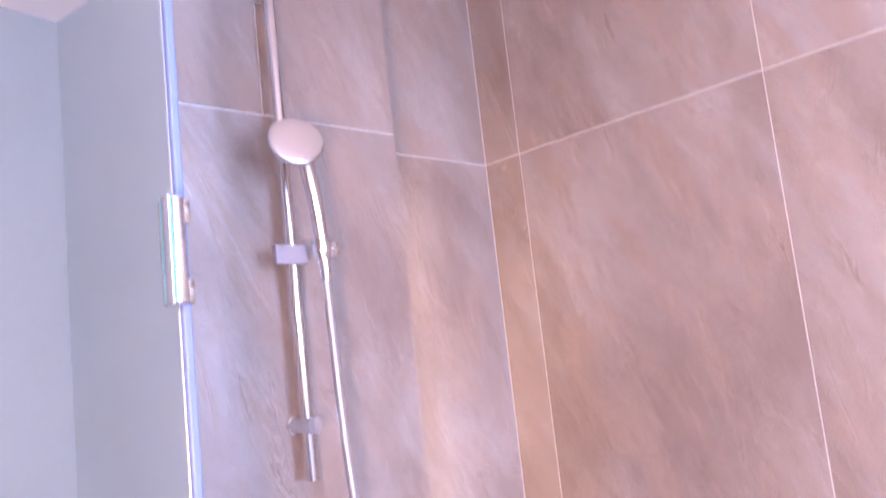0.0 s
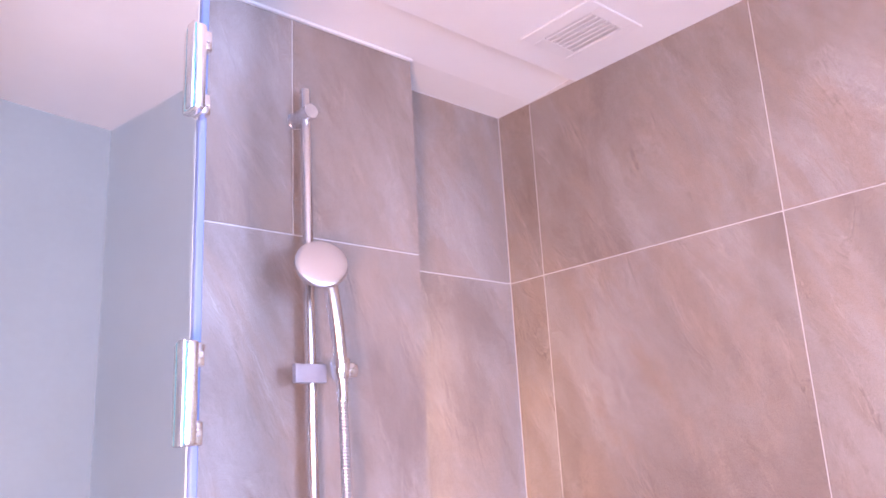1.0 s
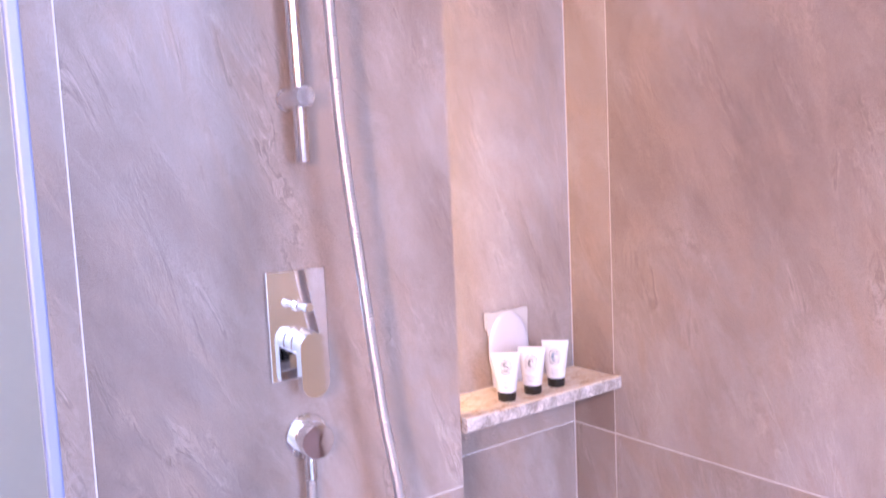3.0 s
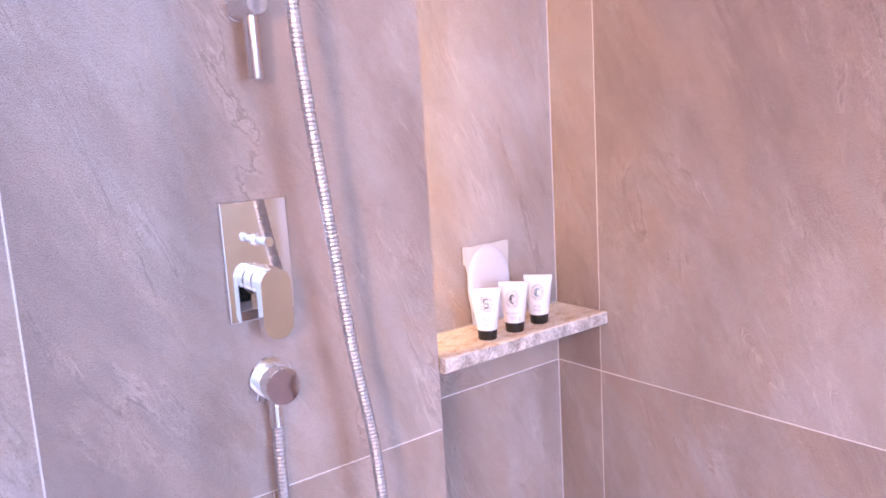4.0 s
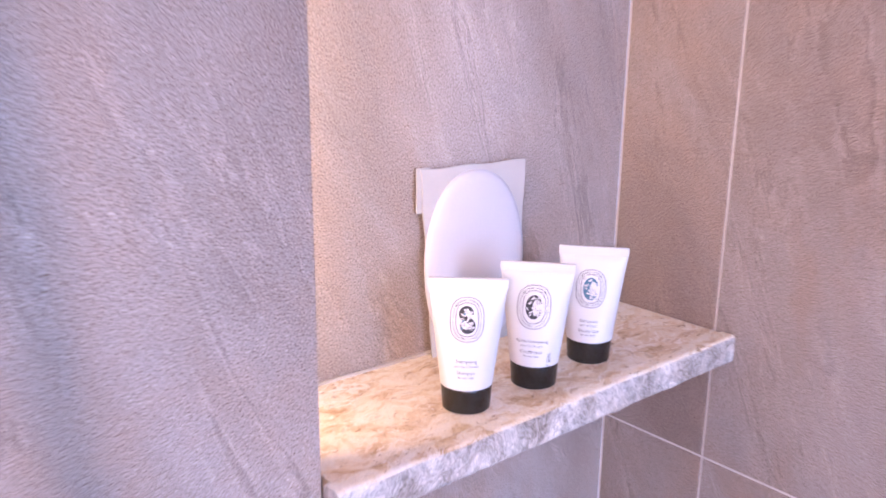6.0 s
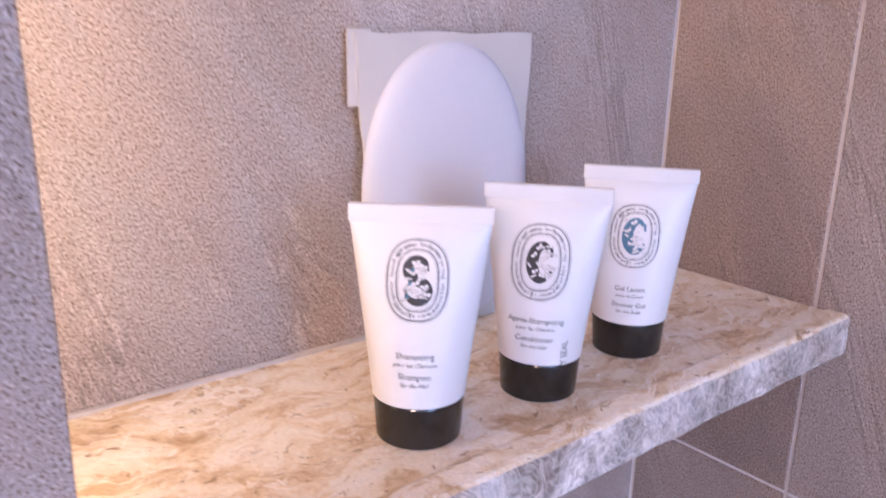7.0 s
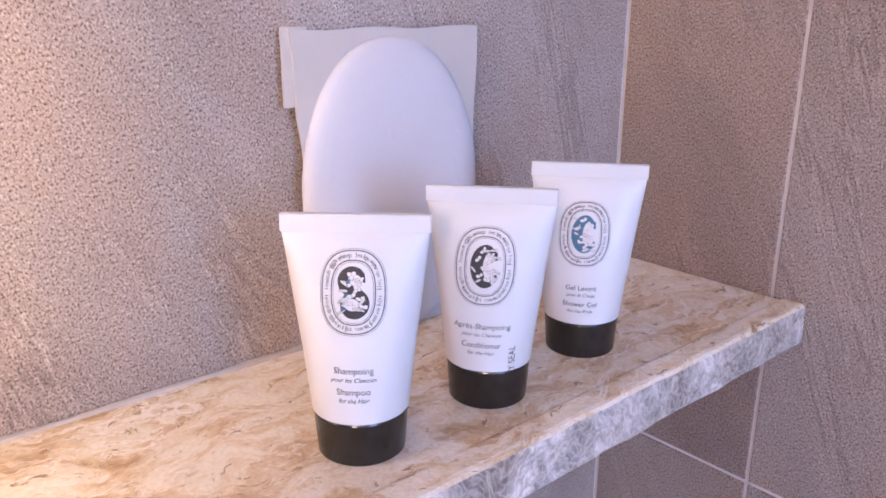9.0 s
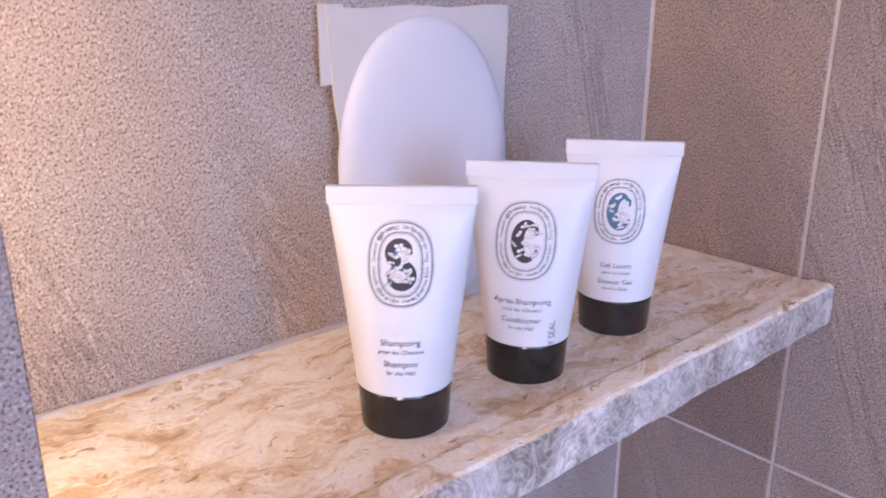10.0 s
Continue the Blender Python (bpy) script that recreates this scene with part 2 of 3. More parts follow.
def box(lo, hi, bevel=0.0, seg=2):
    bm = bmesh.new()
    bmesh.ops.create_cube(bm, size=1)
    for v in bm.verts:
        v.co = Vector([lo[i] + (v.co[i] + 0.5) * (hi[i] - lo[i]) for i in range(3)])
    if bevel:
        bmesh.ops.bevel(bm, geom=bm.edges[:], offset=bevel, segments=seg, profile=0.5, affect="EDGES")
    return bm


def lathe(profile, axis="z", at=(0, 0, 0), n=32):
    """A turned form: profile rows of (radius, height) along the axis."""
    bm = bmesh.new()
    rings = []
    for r, h in profile:
        ring = []
        for k in range(n):
            a = 2 * math.pi * k / n
            p = (r * math.cos(a), r * math.sin(a), h)
            if axis == "y":
                p = (p[0], h, p[1])
            elif axis == "x":
                p = (h, p[0], p[1])
            ring.append(bm.verts.new(Vector(p) + Vector(at)))
        rings.append(ring)
    for a, b in zip(rings, rings[1:]):
        for k in range(n):
            bm.faces.new((a[k], a[(k + 1) % n], b[(k + 1) % n], b[k]))
    bm.faces.new(rings[0])
    bm.faces.new(rings[-1])
    return bm


def extrude_outline(pts, m, depth, bevel=0.0, seg=2):
    """A plate with the outline pts (2D), thickness depth along local z, placed by m."""
    bm = bmesh.new()
    lo = [bm.verts.new((x, y, 0)) for x, y in pts]
    hi = [bm.verts.new((x, y, depth)) for x, y in pts]
    bm.faces.new(lo)
    top = bm.faces.new(hi)
    n = len(pts)
    for k in range(n):
        bm.faces.new((lo[k], lo[(k + 1) % n], hi[(k + 1) % n], hi[k]))
    if bevel:
        bmesh.ops.bevel(bm, geom=[e for e in top.edges], offset=bevel, segments=seg, profile=0.5, affect="EDGES")
    bmesh.ops.transform(bm, matrix=m, verts=bm.verts)
    return bm


def smooth_path(pts, steps):
    out = []
    P = [Vector(p) for p in pts]
    P = [2 * P[0] - P[1]] + P + [2 * P[-1] - P[-2]]
    for i in range(1, len(P) - 2):
        for s in range(steps):
            t = s / steps
            a, b, c, d = P[i - 1:i + 3]
            out.append(0.5 * (2 * b + (c - a) * t + (2 * a - 5 * b + 4 * c - d) * t * t + (3 * b - a - 3 * c + d) * t ** 3))
    out.append(P[-2])
    return out


def sweep(path, radii, n=12):
    bm = bmesh.new()
    rings = []
    up = Vector((0, 1, 0))
    for i, p in enumerate(path):
        d = (path[min(i + 1, len(path) - 1)] - path[max(i - 1, 0)]).normalized()
        s = d.cross(up).normalized()
        w = s.cross(d)
        rings.append([bm.verts.new(p + radii[i] * (math.cos(a) * s + math.sin(a) * w)) for a in (2 * math.pi * k / n for k in range(n))])
    for a, b in zip(rings, rings[1:]):
        for k in range(n):
            bm.faces.new((a[k], a[(k + 1) % n], b[(k + 1) % n], b[k]))
    bm.faces.new(rings[0])
    bm.faces.new(rings[-1])
    return bm


def stadium(w, h, n=12):
    """A rounded upright outline, half width w, height h, centred."""
    c = h / 2 - w
    pts = [(w * math.cos(a), c + w * math.sin(a)) for a in (math.pi * k / n for k in range(n + 1))]
    return pts + [(-x, -y) for x, y in pts]


def structure(name, bm, mat, label, category):
    return tagged(part(name, bm, mat), label, category, kind="structure")


# ---- the large structure ----
JOINT, PROUD = 0.0024, 0.0012
structure("wall_east_entry", box((XE, ROOM_S, 0), (XE + 0.12, -0.072, CEIL + 0.1)), BEIGE, "plain beige wall beyond the shower", "wall")
structure("baseboard", box((XE - 0.02, ROOM_S, 0), (XE - 0.0005, -0.641, 0.44), 0.003), DARK_WOOD, "dark brown timber panel low on the beige wall", "panel")
structure("wood_panel", box((XE - 0.02, -0.64, 0), (XE - 0.0005, -0.072, 0.62), 0.003), DARK_WOOD, "higher dark brown timber panel on the beige wall", "panel")
wall_east = structure("wall_east", box((XE + PROUD, -0.072, 0), (XE + 0.12, YN + 0.15, CEIL + 0.1)), GROUT, "tiled shower wall with pale grout joints", "wall")
wall_rail = structure("wall_north", box((0.365, YA + PROUD, 0), (1.055, ROOM_N + 0.1, CEIL + 0.1)), GROUT, "tiled wall that carries the shower rail", "wall")
wall_lip = structure("wall_lip", box((1.055, YA + PROUD, 0), (XN - 0.002, YA + 0.028, CEIL + 0.1)), GROUT, "thin tiled edge of the wall beside the niche", "wall")
wall_niche = structure("wall_niche", box((1.055, YN + PROUD, 0), (XE + PROUD, YN + 0.15, CEIL + 0.1)), GROUT, "recessed tiled niche wall behind the marble shelf", "wall")
structure("wall_west", box((ROOM_W - 0.12, ROOM_S - 0.1, 0), (ROOM_W, ROOM_N + 0.1, CEIL + 0.1)), PAINT_WEST_EVENED, "plain grey painted wall outside the shower, kept paler to even out light", "wall")
structure("wall_entry", box((ROOM_W, ROOM_N, 0), (0.365, ROOM_N + 0.1, CEIL + 0.1)), PAINT_END_EVENED, "plain grey painted end wall of the entry, darkened to even out light", "wall")
structure("floor", box((ROOM_W - 0.12, ROOM_S - 0.1, -0.12), (XE + 0.12, ROOM_N + 0.1, -PROUD)), GROUT, "bathroom floor, unseen, stone tiles made pale to bounce light", "floor")
# south wall with a window opening, and an unseen block against the cool fill
WX0, WX1, WZ0, WZ1 = 0.17, 1.27, 0.85, 2.25
for name, lo, hi in (("wall_south_low", (ROOM_W, ROOM_S - 0.1, 0), (XE + PROUD, ROOM_S, WZ0)), ("wall_south_top", (ROOM_W, ROOM_S - 0.1, WZ1), (XE + PROUD, ROOM_S, CEIL + 0.1)),
                     ("wall_south_west", (ROOM_W, ROOM_S - 0.1, WZ0), (WX0, ROOM_S, WZ1)), ("wall_south_east", (WX1, ROOM_S - 0.1, WZ0), (XE + PROUD, ROOM_S, WZ1))):
    structure(name, box(lo, hi), PAINT, "plain grey painted wall round the window", "wall")
# added to shade the niche, east wall and right rail wall
structure("front_light_block", box((0.744, -0.48, 2.10), (XE - 0.001, -0.42, CEIL - 0.001), 0.002), PAINT, "unseen painted block over the shower front, added to stop the cool fill", "bulkhead")
# ceiling: a flat board with a shallow reveal along the rail wall
structure("ceiling", box((ROOM_W - 0.12, ROOM_S - 0.1, CEIL), (XE + PROUD, 1.118, CEIL + 0.1)), CEILING, "white painted plaster ceiling", "ceiling")
bm = bmesh.new()
ends = []
for x in (ROOM_W - 0.12, XE + PROUD):
    ends.append([bm.verts.new((x, y, z)) for y, z in ((1.118, CEIL + 0.015), (YA, CEIL + 0.003), (ROOM_N + 0.1, CEIL + 0.003), (ROOM_N + 0.1, CEIL + 0.1), (1.118, CEIL + 0.1))])
for k in range(5):
    bm.faces.new((ends[0][k], ends[0][(k + 1) % 5], ends[1][(k + 1) % 5], ends[1][k]))
bm.faces.new(ends[0])
bm.faces.new(ends[1])
structure("ceiling_reveal", bm, CEILING, "shallow recessed ceiling strip along the wall", "ceiling")
structure("trim", box((0.365, YA - 0.008, CEIL - 0.004), (XN, YA + 0.0005, CEIL + 0.0025), 0.002), CEILING, "thin white bead between tiles and ceiling", "trim")

# ---- mirror-like shower panel with hinges ----
EDGE = Vector((0.416, 0.766, 0))
panel_m = Matrix.Translation(EDGE) @ pose(0, 0, 0, 0, 0, 4.7)
panel = empty("shower_screen", (0, 0, 0), "frameless reflective glass shower screen with a pale edge seal", "shower screen")
panel.matrix_world = panel_m
part("glass", box((-0.012, 0.004, 0.02), (-0.002, 0.800, CEIL - 0.03), 0.0008, 1), MIRROR, panel, "reflective grey glass sheet")
part("edge_seal", box((-0.0125, -0.004, 0.02), (-0.0035, 0.0035, CEIL - 0.03), 0.002, 2), SEAL, panel, "pale translucent edge strip")
part("bottom_profile", box((-0.014, 0.004, 0.0), (0.0, 0.50, 0.018), 0.001), CHROME_SOFT, panel)


def hinge(z):
    h = empty("glass_hinge", (0, 0, 0), "polished chrome shower glass hinge clamped on the panel edge", "hinge", "hinges on the glass panel")
    h.matrix_world = panel_m @ Matrix.Translation((-0.0180, -0.002, z))
    part("outer_plate", box((-0.0185, -0.029, -0.048), (-0.0160, -0.016, 0.048), 0.0011, 3), PALE_CHROME, h, smooth=18)
    part("inner_plate", box((-0.0146, -0.030, -0.048), (-0.0025, -0.001, 0.048), 0.0035, 3), PALE_CHROME, h, smooth=18)
    part("gasket", box((-0.0160, -0.0285, -0.0465), (-0.0146, -0.010, 0.0465), 0.0003, 1), AQUA, h, "sea-green glass edge between the plates")
    for s in (-1, 1):
        leg = part("knuckle", box((-0.0025, -0.020, 0.036 * s - 0.0115), (0.0090, 0.0, 0.036 * s + 0.0115), 0.003, 3), PALE_CHROME, h, smooth=18)
        part("screw", lathe([(0.0, -0.0018), (0.0028, -0.0018), (0.0034, -0.001), (0.0034, 0.0)], "y", (0.0030, -0.020, 0.036 * s), 14), CHROME_SOFT, leg, smooth=True)
    part("pivot_block", box((-0.0025, -0.012, -0.026), (0.003, -0.004, 0.026), 0.001), CHROME, h)
    return h


hinge(1.757)
hinge(2.084)

# ---- marble shelf in the niche ----
SZ0, SZ1 = 0.994, 1.021
shelf = empty("niche_shelf", (1.3, 1.32, SZ0), "brown and cream marble shelf with pale nosing built into the niche", "shelf")
to_shelf = Matrix.Translation((-1.3, -1.32, -SZ0))


def shelf_part(name, bm, mat, label=""):
    bmesh.ops.transform(bm, matrix=to_shelf, verts=bm.verts)
    return part(name, bm, mat, shelf, label)


outline = [(XN + 0.003, 1.2630), (XE - 0.001, 1.2630), (XE - 0.001, YN - 0.001), (1.057, YN - 0.001), (1.057, 1.301), (XN + 0.003, 1.301)]
shelf_part("slab", extrude_outline(outline, Matrix.Translation((0, 0, SZ0)), SZ1 - SZ0, 0.0008, 1), MARBLE_TOP)
bm = box((XN - 0.002, 1.2515, SZ0 + 0.004), (XE - 0.001, 1.267, SZ1 + 0.0012))
bmesh.ops.bevel(bm, geom=[e for e in bm.edges if abs(e.verts[0].co.x - e.verts[1].co.x) > 0.1], offset=0.0035, segments=3, profile=0.5, affect="EDGES")
bmesh.ops.subdivide_edges(bm, edges=[e for e in bm.edges if abs(e.verts[0].co.x - e.verts[1].co.x) > 0.1], cuts=60)
for v in bm.verts:
    v.co += Vector((0, 0.0006, 0.0005)) * noise.noise(Vector((v.co.x * 60, v.co.y * 90, v.co.z * 90)))
nosing = shelf_part("nosing", bm, MARBLE_EDGE, "pale grey veined marble nosing")
nosing.data.materials.append(MARBLE_TOP)
for p in nosing.data.polygons:
    p.material_index = 1 if p.normal.z > 0.6 else 0
# a worn bead of white sealant along the back and the end
path = [Vector((1.06 + 0.447 * k / 60, YN - 0.0012, SZ1)) for k in range(61)]
shelf_part("sealant", sweep(path, [0.0019 + 0.0010 * noise.noise(p * 40) for p in path], 8), SEALANT, "worn pale sealant bead")
path = [Vector((XE - 0.0012, 1.262 + 0.118 * k / 24, SZ1)) for k in range(25)]
shelf_part("end_sealant", sweep([p + Vector((0, 0, 0)) for p in path], [0.0020 + 0.0008 * noise.noise(p * 50) for p in path], 8), SEALANT, "worn pale sealant bead")

# ---- toiletry tubes ----
CAP_H, BODY_TOP, CRIMP_TOP = 0.0174, 0.0825, 0.0885


def tube_half(z):
    """Half width and half depth of the tube at the height z."""
    s = min(1.0, max(0.0, (z - CAP_H) / (BODY_TOP - CAP_H)))
    return 0.0176 + (0.0256 - 0.0176) * s ** 1.05, 0.0174 * (1 - s) ** 0.60 + 0.0016 * s


TWIST = 0.0   # how far the print is turned round the tube


def on_tube(u, z, lift=0.00012):
    a, b = tube_half(z)
    u += TWIST * b / 0.0156
    return Vector((u, -b * math.sqrt(max(0.0, 1 - (u / a) ** 2)) - lift, z))


def strip_on_tube(bm, pts, width, closed=False, cut=None):
    """A stroke of that width on the tube's front along the points (u, z)."""
    n = len(pts)
    sides = []
    for i, (u, z) in enumerate(pts):
        q = pts[(i + 1) % n] if closed or i + 1 < n else pts[i]
        p = pts[i - 1] if closed or i > 0 else pts[i]
        d = Vector((q[0] - p[0], q[1] - p[1])).normalized()
        w = width(i / max(1, n - 1)) if callable(width) else width
        sides.append([bm.verts.new(on_tube(u - d.y * w * k, z + d.x * w * k)) for k in (-0.5, 0.5)])
    for i in range(n if closed else n - 1):
        if cut is None or cut(i):
            a, b = sides[i], sides[(i + 1) % n]
            bm.faces.new((a[0], b[0], b[1], a[1]))
    return bm


def blob_on_tube(bm, u, z, ru, rz, turn=0.0, lift=0.0002, n=14):
    c, s = math.cos(radians(turn)), math.sin(radians(turn))
    rim = []
    for k in range(n):
        a = 2 * math.pi * k / n
        x, y = ru * math.cos(a), rz * math.sin(a)
        rim.append(bm.verts.new(on_tube(u + x * c - y * s, z + x * s + y * c, lift)))
    mid = bm.verts.new(on_tube(u, z, lift))
    for k in range(n):
        bm.faces.new((mid, rim[k], rim[(k + 1) % n]))


def oval(w, h, zc, n=72):
    out = []
    for k in range(n):
        a = 2 * math.pi * k / n
        e = 0.78
        out.append((w * math.copysign(abs(math.cos(a)) ** e, math.cos(a)), zc + h * math.copysign(abs(math.sin(a)) ** e, math.sin(a))))
    return out


def words_on_tube(words, size, zc, shear=0.0, stand=None):
    """Lettering in the built-in font, laid on the tube's front."""
    curve = bpy.data.curves.new("lettering", "FONT")
    curve.body, curve.size, curve.align_x, curve.shear = words, size, "CENTER", shear
    curve.resolution_u = 3
    ob = new("lettering", curve)
    me = bpy.data.meshes.new_from_object(ob.evaluated_get(bpy.context.evaluated_depsgraph_get()))
    bm = bmesh.new()
    bm.from_mesh(me)
    bpy.data.objects.remove(ob)
    bpy.data.meshes.remove(me)
    for v in bm.verts:
        if stand is None:
            v.co = on_tube(v.co.x, zc + v.co.y)
        else:
            v.co = on_tube(stand - v.co.y, zc + v.co.x)
    return bm


def tube(at, rz, lines, motif, twist, zc, big, extra=""):
    global TWIST
    TWIST = twist
    label = "small white toiletry tube with black cap and printed oval emblem"
    t = empty("toiletry_tube", at, label, "toiletry tube", "tubes on the shelf", rz)
    # cap
    part("cap", lathe([(0.0, 0.0), (0.0155, 0.0), (0.0161, 0.0006), (0.0172, CAP_H - 0.001), (0.0168, CAP_H)], n=40), CAP, t, "glossy black screw cap", True)
    # body
    bm = bmesh.new()
    n, rings = 48, []
    for i in range(29):
        z = CAP_H + (BODY_TOP - CAP_H) * i / 28
        a, b = tube_half(z)
        rings.append([bm.verts.new((a * math.cos(2 * math.pi * k / n), b * math.sin(2 * math.pi * k / n), z)) for k in range(n)])
    for p, q in zip(rings, rings[1:]):
        for k in range(n):
            bm.faces.new((p[k], p[(k + 1) % n], q[(k + 1) % n], q[k]))
    bm.faces.new(rings[0])
    bm.faces.new(rings[-1])
    body = part("body", bm, TUBE, t, "white squeezable body", True)
    part("crimp", box((-0.0259, -0.0017, BODY_TOP - 0.0004), (0.0259, 0.0017, CRIMP_TOP), 0.0005, 2), TUBE, t, "flat sealed end")
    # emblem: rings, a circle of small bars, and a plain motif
    bm = bmesh.new()
    for w, h, thick in ((0.0113, 0.0144, 0.00014), (0.0107, 0.0138, 0.00036), (0.0075, 0.0107, 0.00036), (0.0069, 0.0101, 0.00014)):
        strip_on_tube(bm, oval(w * big, h * big, zc), thick, True)
    part("emblem_ring", bm, INK, body, "black double oval ring")
    # the band of the emblem: short upright bars of uneven height, in groups
    bm = bmesh.new()
    random.seed(5)
    ring = oval(0.00905 * big, 0.0122 * big, zc, 124)
    for k, (u, z) in enumerate(ring):
        if k % 31 in (0, 11, 20) or random.random() < 0.10:
            continue
        p, q = ring[k - 1], ring[(k + 1) % 124]
        d = Vector((q[0] - p[0], q[1] - p[1])).normalized()
        up, down = 0.00050 + random.choice((0.0, 0.0, 0.00045)), 0.00050 + random.choice((0.0, 0.0, 0.0, 0.0004))
        strip_on_tube(bm, [(u + d.y * down, z - d.x * down), (u - d.y * up, z + d.x * up)], random.choice((0.00018, 0.00024, 0.00030)))
        if random.random() < 0.5:
            e = random.uniform(-0.0003, 0.0003)
            strip_on_tube(bm, [(u - d.y * e, z + d.x * e), (u - d.y * e + d.x * 0.00036, z + d.x * e + d.y * 0.00036)], 0.00013)
    part("emblem_border", bm, INK, body, "ring of small dark bars")
    bm = bmesh.new()
    if motif == "double_bend":
        pts = [(0.0036 * math.cos(a), zc + 0.0040 + 0.0034 * math.sin(a)) for a in (radians(20 + 250 * k / 20) for k in range(21))]
        pts += [(0.0038 * math.cos(a), zc - 0.0038 + 0.0036 * math.sin(a)) for a in (radians(90 - 250 * k / 20) for k in range(21))]
        strip_on_tube(bm, pts, lambda s: 0.0012 + 0.0026 * math.sin(math.pi * s) ** 0.6)
        strip_on_tube(bm, [(0.0034, zc + 0.0062), (0.0037, zc + 0.0034)], 0.0009)
        strip_on_tube(bm, [(-0.0038, zc - 0.0062), (-0.0040, zc - 0.0032)], 0.0009)
    else:
        pts = [(0.0007 + 0.0040 * math.cos(a), zc + 0.0066 * math.sin(a)) for a in (radians(42 + 276 * k / 30) for k in range(31))]
        strip_on_tube(bm, pts, lambda s: 0.0010 + 0.0040 * math.sin(math.pi * s) ** 0.8)
        strip_on_tube(bm, [(0.0042, zc + 0.0056), (0.0043, zc + 0.0024)], 0.0010)
        strip_on_tube(bm, [(0.0042, zc - 0.0056), (0.0043, zc - 0.0030)], 0.0010)
    part("emblem_stroke", bm, INK_TEAL if motif == "teal_bow" else INK, body, "dark curved stroke")
    # flowers over the stroke: petals with a dark rim, leaves, a few stems
    random.seed({"double_bend": 11, "bow": 23, "teal_bow": 37}[motif])
    rims, petals, lift = bmesh.new(), bmesh.new(), 0.00022
    spots = ((-0.0006, 0.0058), (0.0022, 0.0040), (-0.0024, 0.0026), (0.0012, 0.0012), (-0.0004, -0.0012), (0.0026, -0.0022), (-0.0016, -0.0038), (0.0010, -0.0054), (0.0034, -0.0048))
    for fu, fz in spots:
        turn = random.uniform(0, 90)
        for k in range(random.choice((2, 2, 3))):
            a = radians(turn + 115 * k)
            pu, pz = fu + 0.0008 * math.cos(a), zc + fz + 0.0008 * math.sin(a)
            ru, rz_ = random.uniform(0.0007, 0.0010), random.uniform(0.0005, 0.0007)
            blob_on_tube(rims, pu, pz, ru + 0.00010, rz_ + 0.00010, math.degrees(a), lift)
            blob_on_tube(petals, pu, pz, ru, rz_, math.degrees(a), lift + 0.00001)
            lift += 0.00002
    for k in range(9):
        u, z, a = random.uniform(-0.0050, 0.0050), zc + random.uniform(-0.0070, 0.0072), random.uniform(-50, 50)
        blob_on_tube(rims, u, z, 0.0017, 0.00052, a, lift, 10)
        blob_on_tube(petals, u, z, 0.0015, 0.00040, a, lift + 0.00001, 10)
        blob_on_tube(rims, u, z, 0.0012, 0.00006, a, lift + 0.00002, 6)
        lift += 0.00003
    part("emblem_foliage", rims, INK_GREY if motif == "teal_bow" else INK, body, "dark leaf and petal outlines")
    part("emblem_blossom", petals, TUBE, body, "pale petal shapes")
    if motif != "bow":
        bm = bmesh.new()
        for k in range(3):
            blob_on_tube(bm, -0.0034 + 0.0009 * k, zc - 0.0052 + 0.0046 * k, 0.0010, 0.0006, 50, lift + 0.00003 * k, 10)
        part("emblem_tint", bm, INK_TEAL, body, "teal tint")
    for words, size, z, shear in lines:
        part("lettering", words_on_tube(words, size, z, shear), INK, body, "printed words in dark grey")
    if extra:
        part("lettering", words_on_tube(extra, 0.0034, 0.0225, 0, 0.0134), INK, body, "upright printed capitals")
    return t


def lines(a, b, c, d, z):
    return [(a, 0.0032, z, 0), (b, 0.0022, z - 0.0029, 0.3), (c, 0.0032, z - 0.0074, 0), (d, 0.0022, z - 0.0102, 0.3)]


TZ = SZ1 + 0.0002
tube((1.2450, 1.2935, TZ), -42, lines("Shampoing", "pour les Cheveux", "Shampoo", "for the Hair", 0.0355), "double_bend", -0.0004, 0.0632, 1.0)
tube((1.309, 1.293, TZ), -50, lines("Apr\u00e8s-Shampoing", "pour les Cheveux", "Conditioner", "for the Hair", 0.0344), "bow", -0.0015, 0.0590, 1.06, "Y SEAL")
tube((1.376, 1.299, TZ), -50, lines("Gel Lavant", "pour le Corps", "Shower Gel", "for the Body", 0.0330), "teal_bow", -0.0012, 0.0582, 1.0)

# ---- sponge in a paper sleeve, leaning on the niche wall ----
sleeve = empty("sponge_packet", (1.3245, 1.3690, TZ), "white oval sponge in a translucent paper sleeve leaning on the tiles", "sponge packet")
lean = pose(0, 0, 0, -2.0, 0, 0)


def wavy(w, h, inset):
    pts = []
    for k in range(13):
        pts.append((-w + inset + 2 * (w - inset) * k / 12, 0.0))
    for k in range(1, 13):
        pts.append((w - inset * (1 - k / 12) + 0.0006 * math.sin(k * 1.3), h * k / 12))
    for k in range(1, 13):
        pts.append((w - 2 * w * k / 12, h + 0.0006 * math.sin(k * 1.1)))
    for k in range(1, 12):
        pts.append((-w + inset * k / 12 + 0.0006 * math.sin(k * 1.7), h * (1 - k / 12)))
    return pts


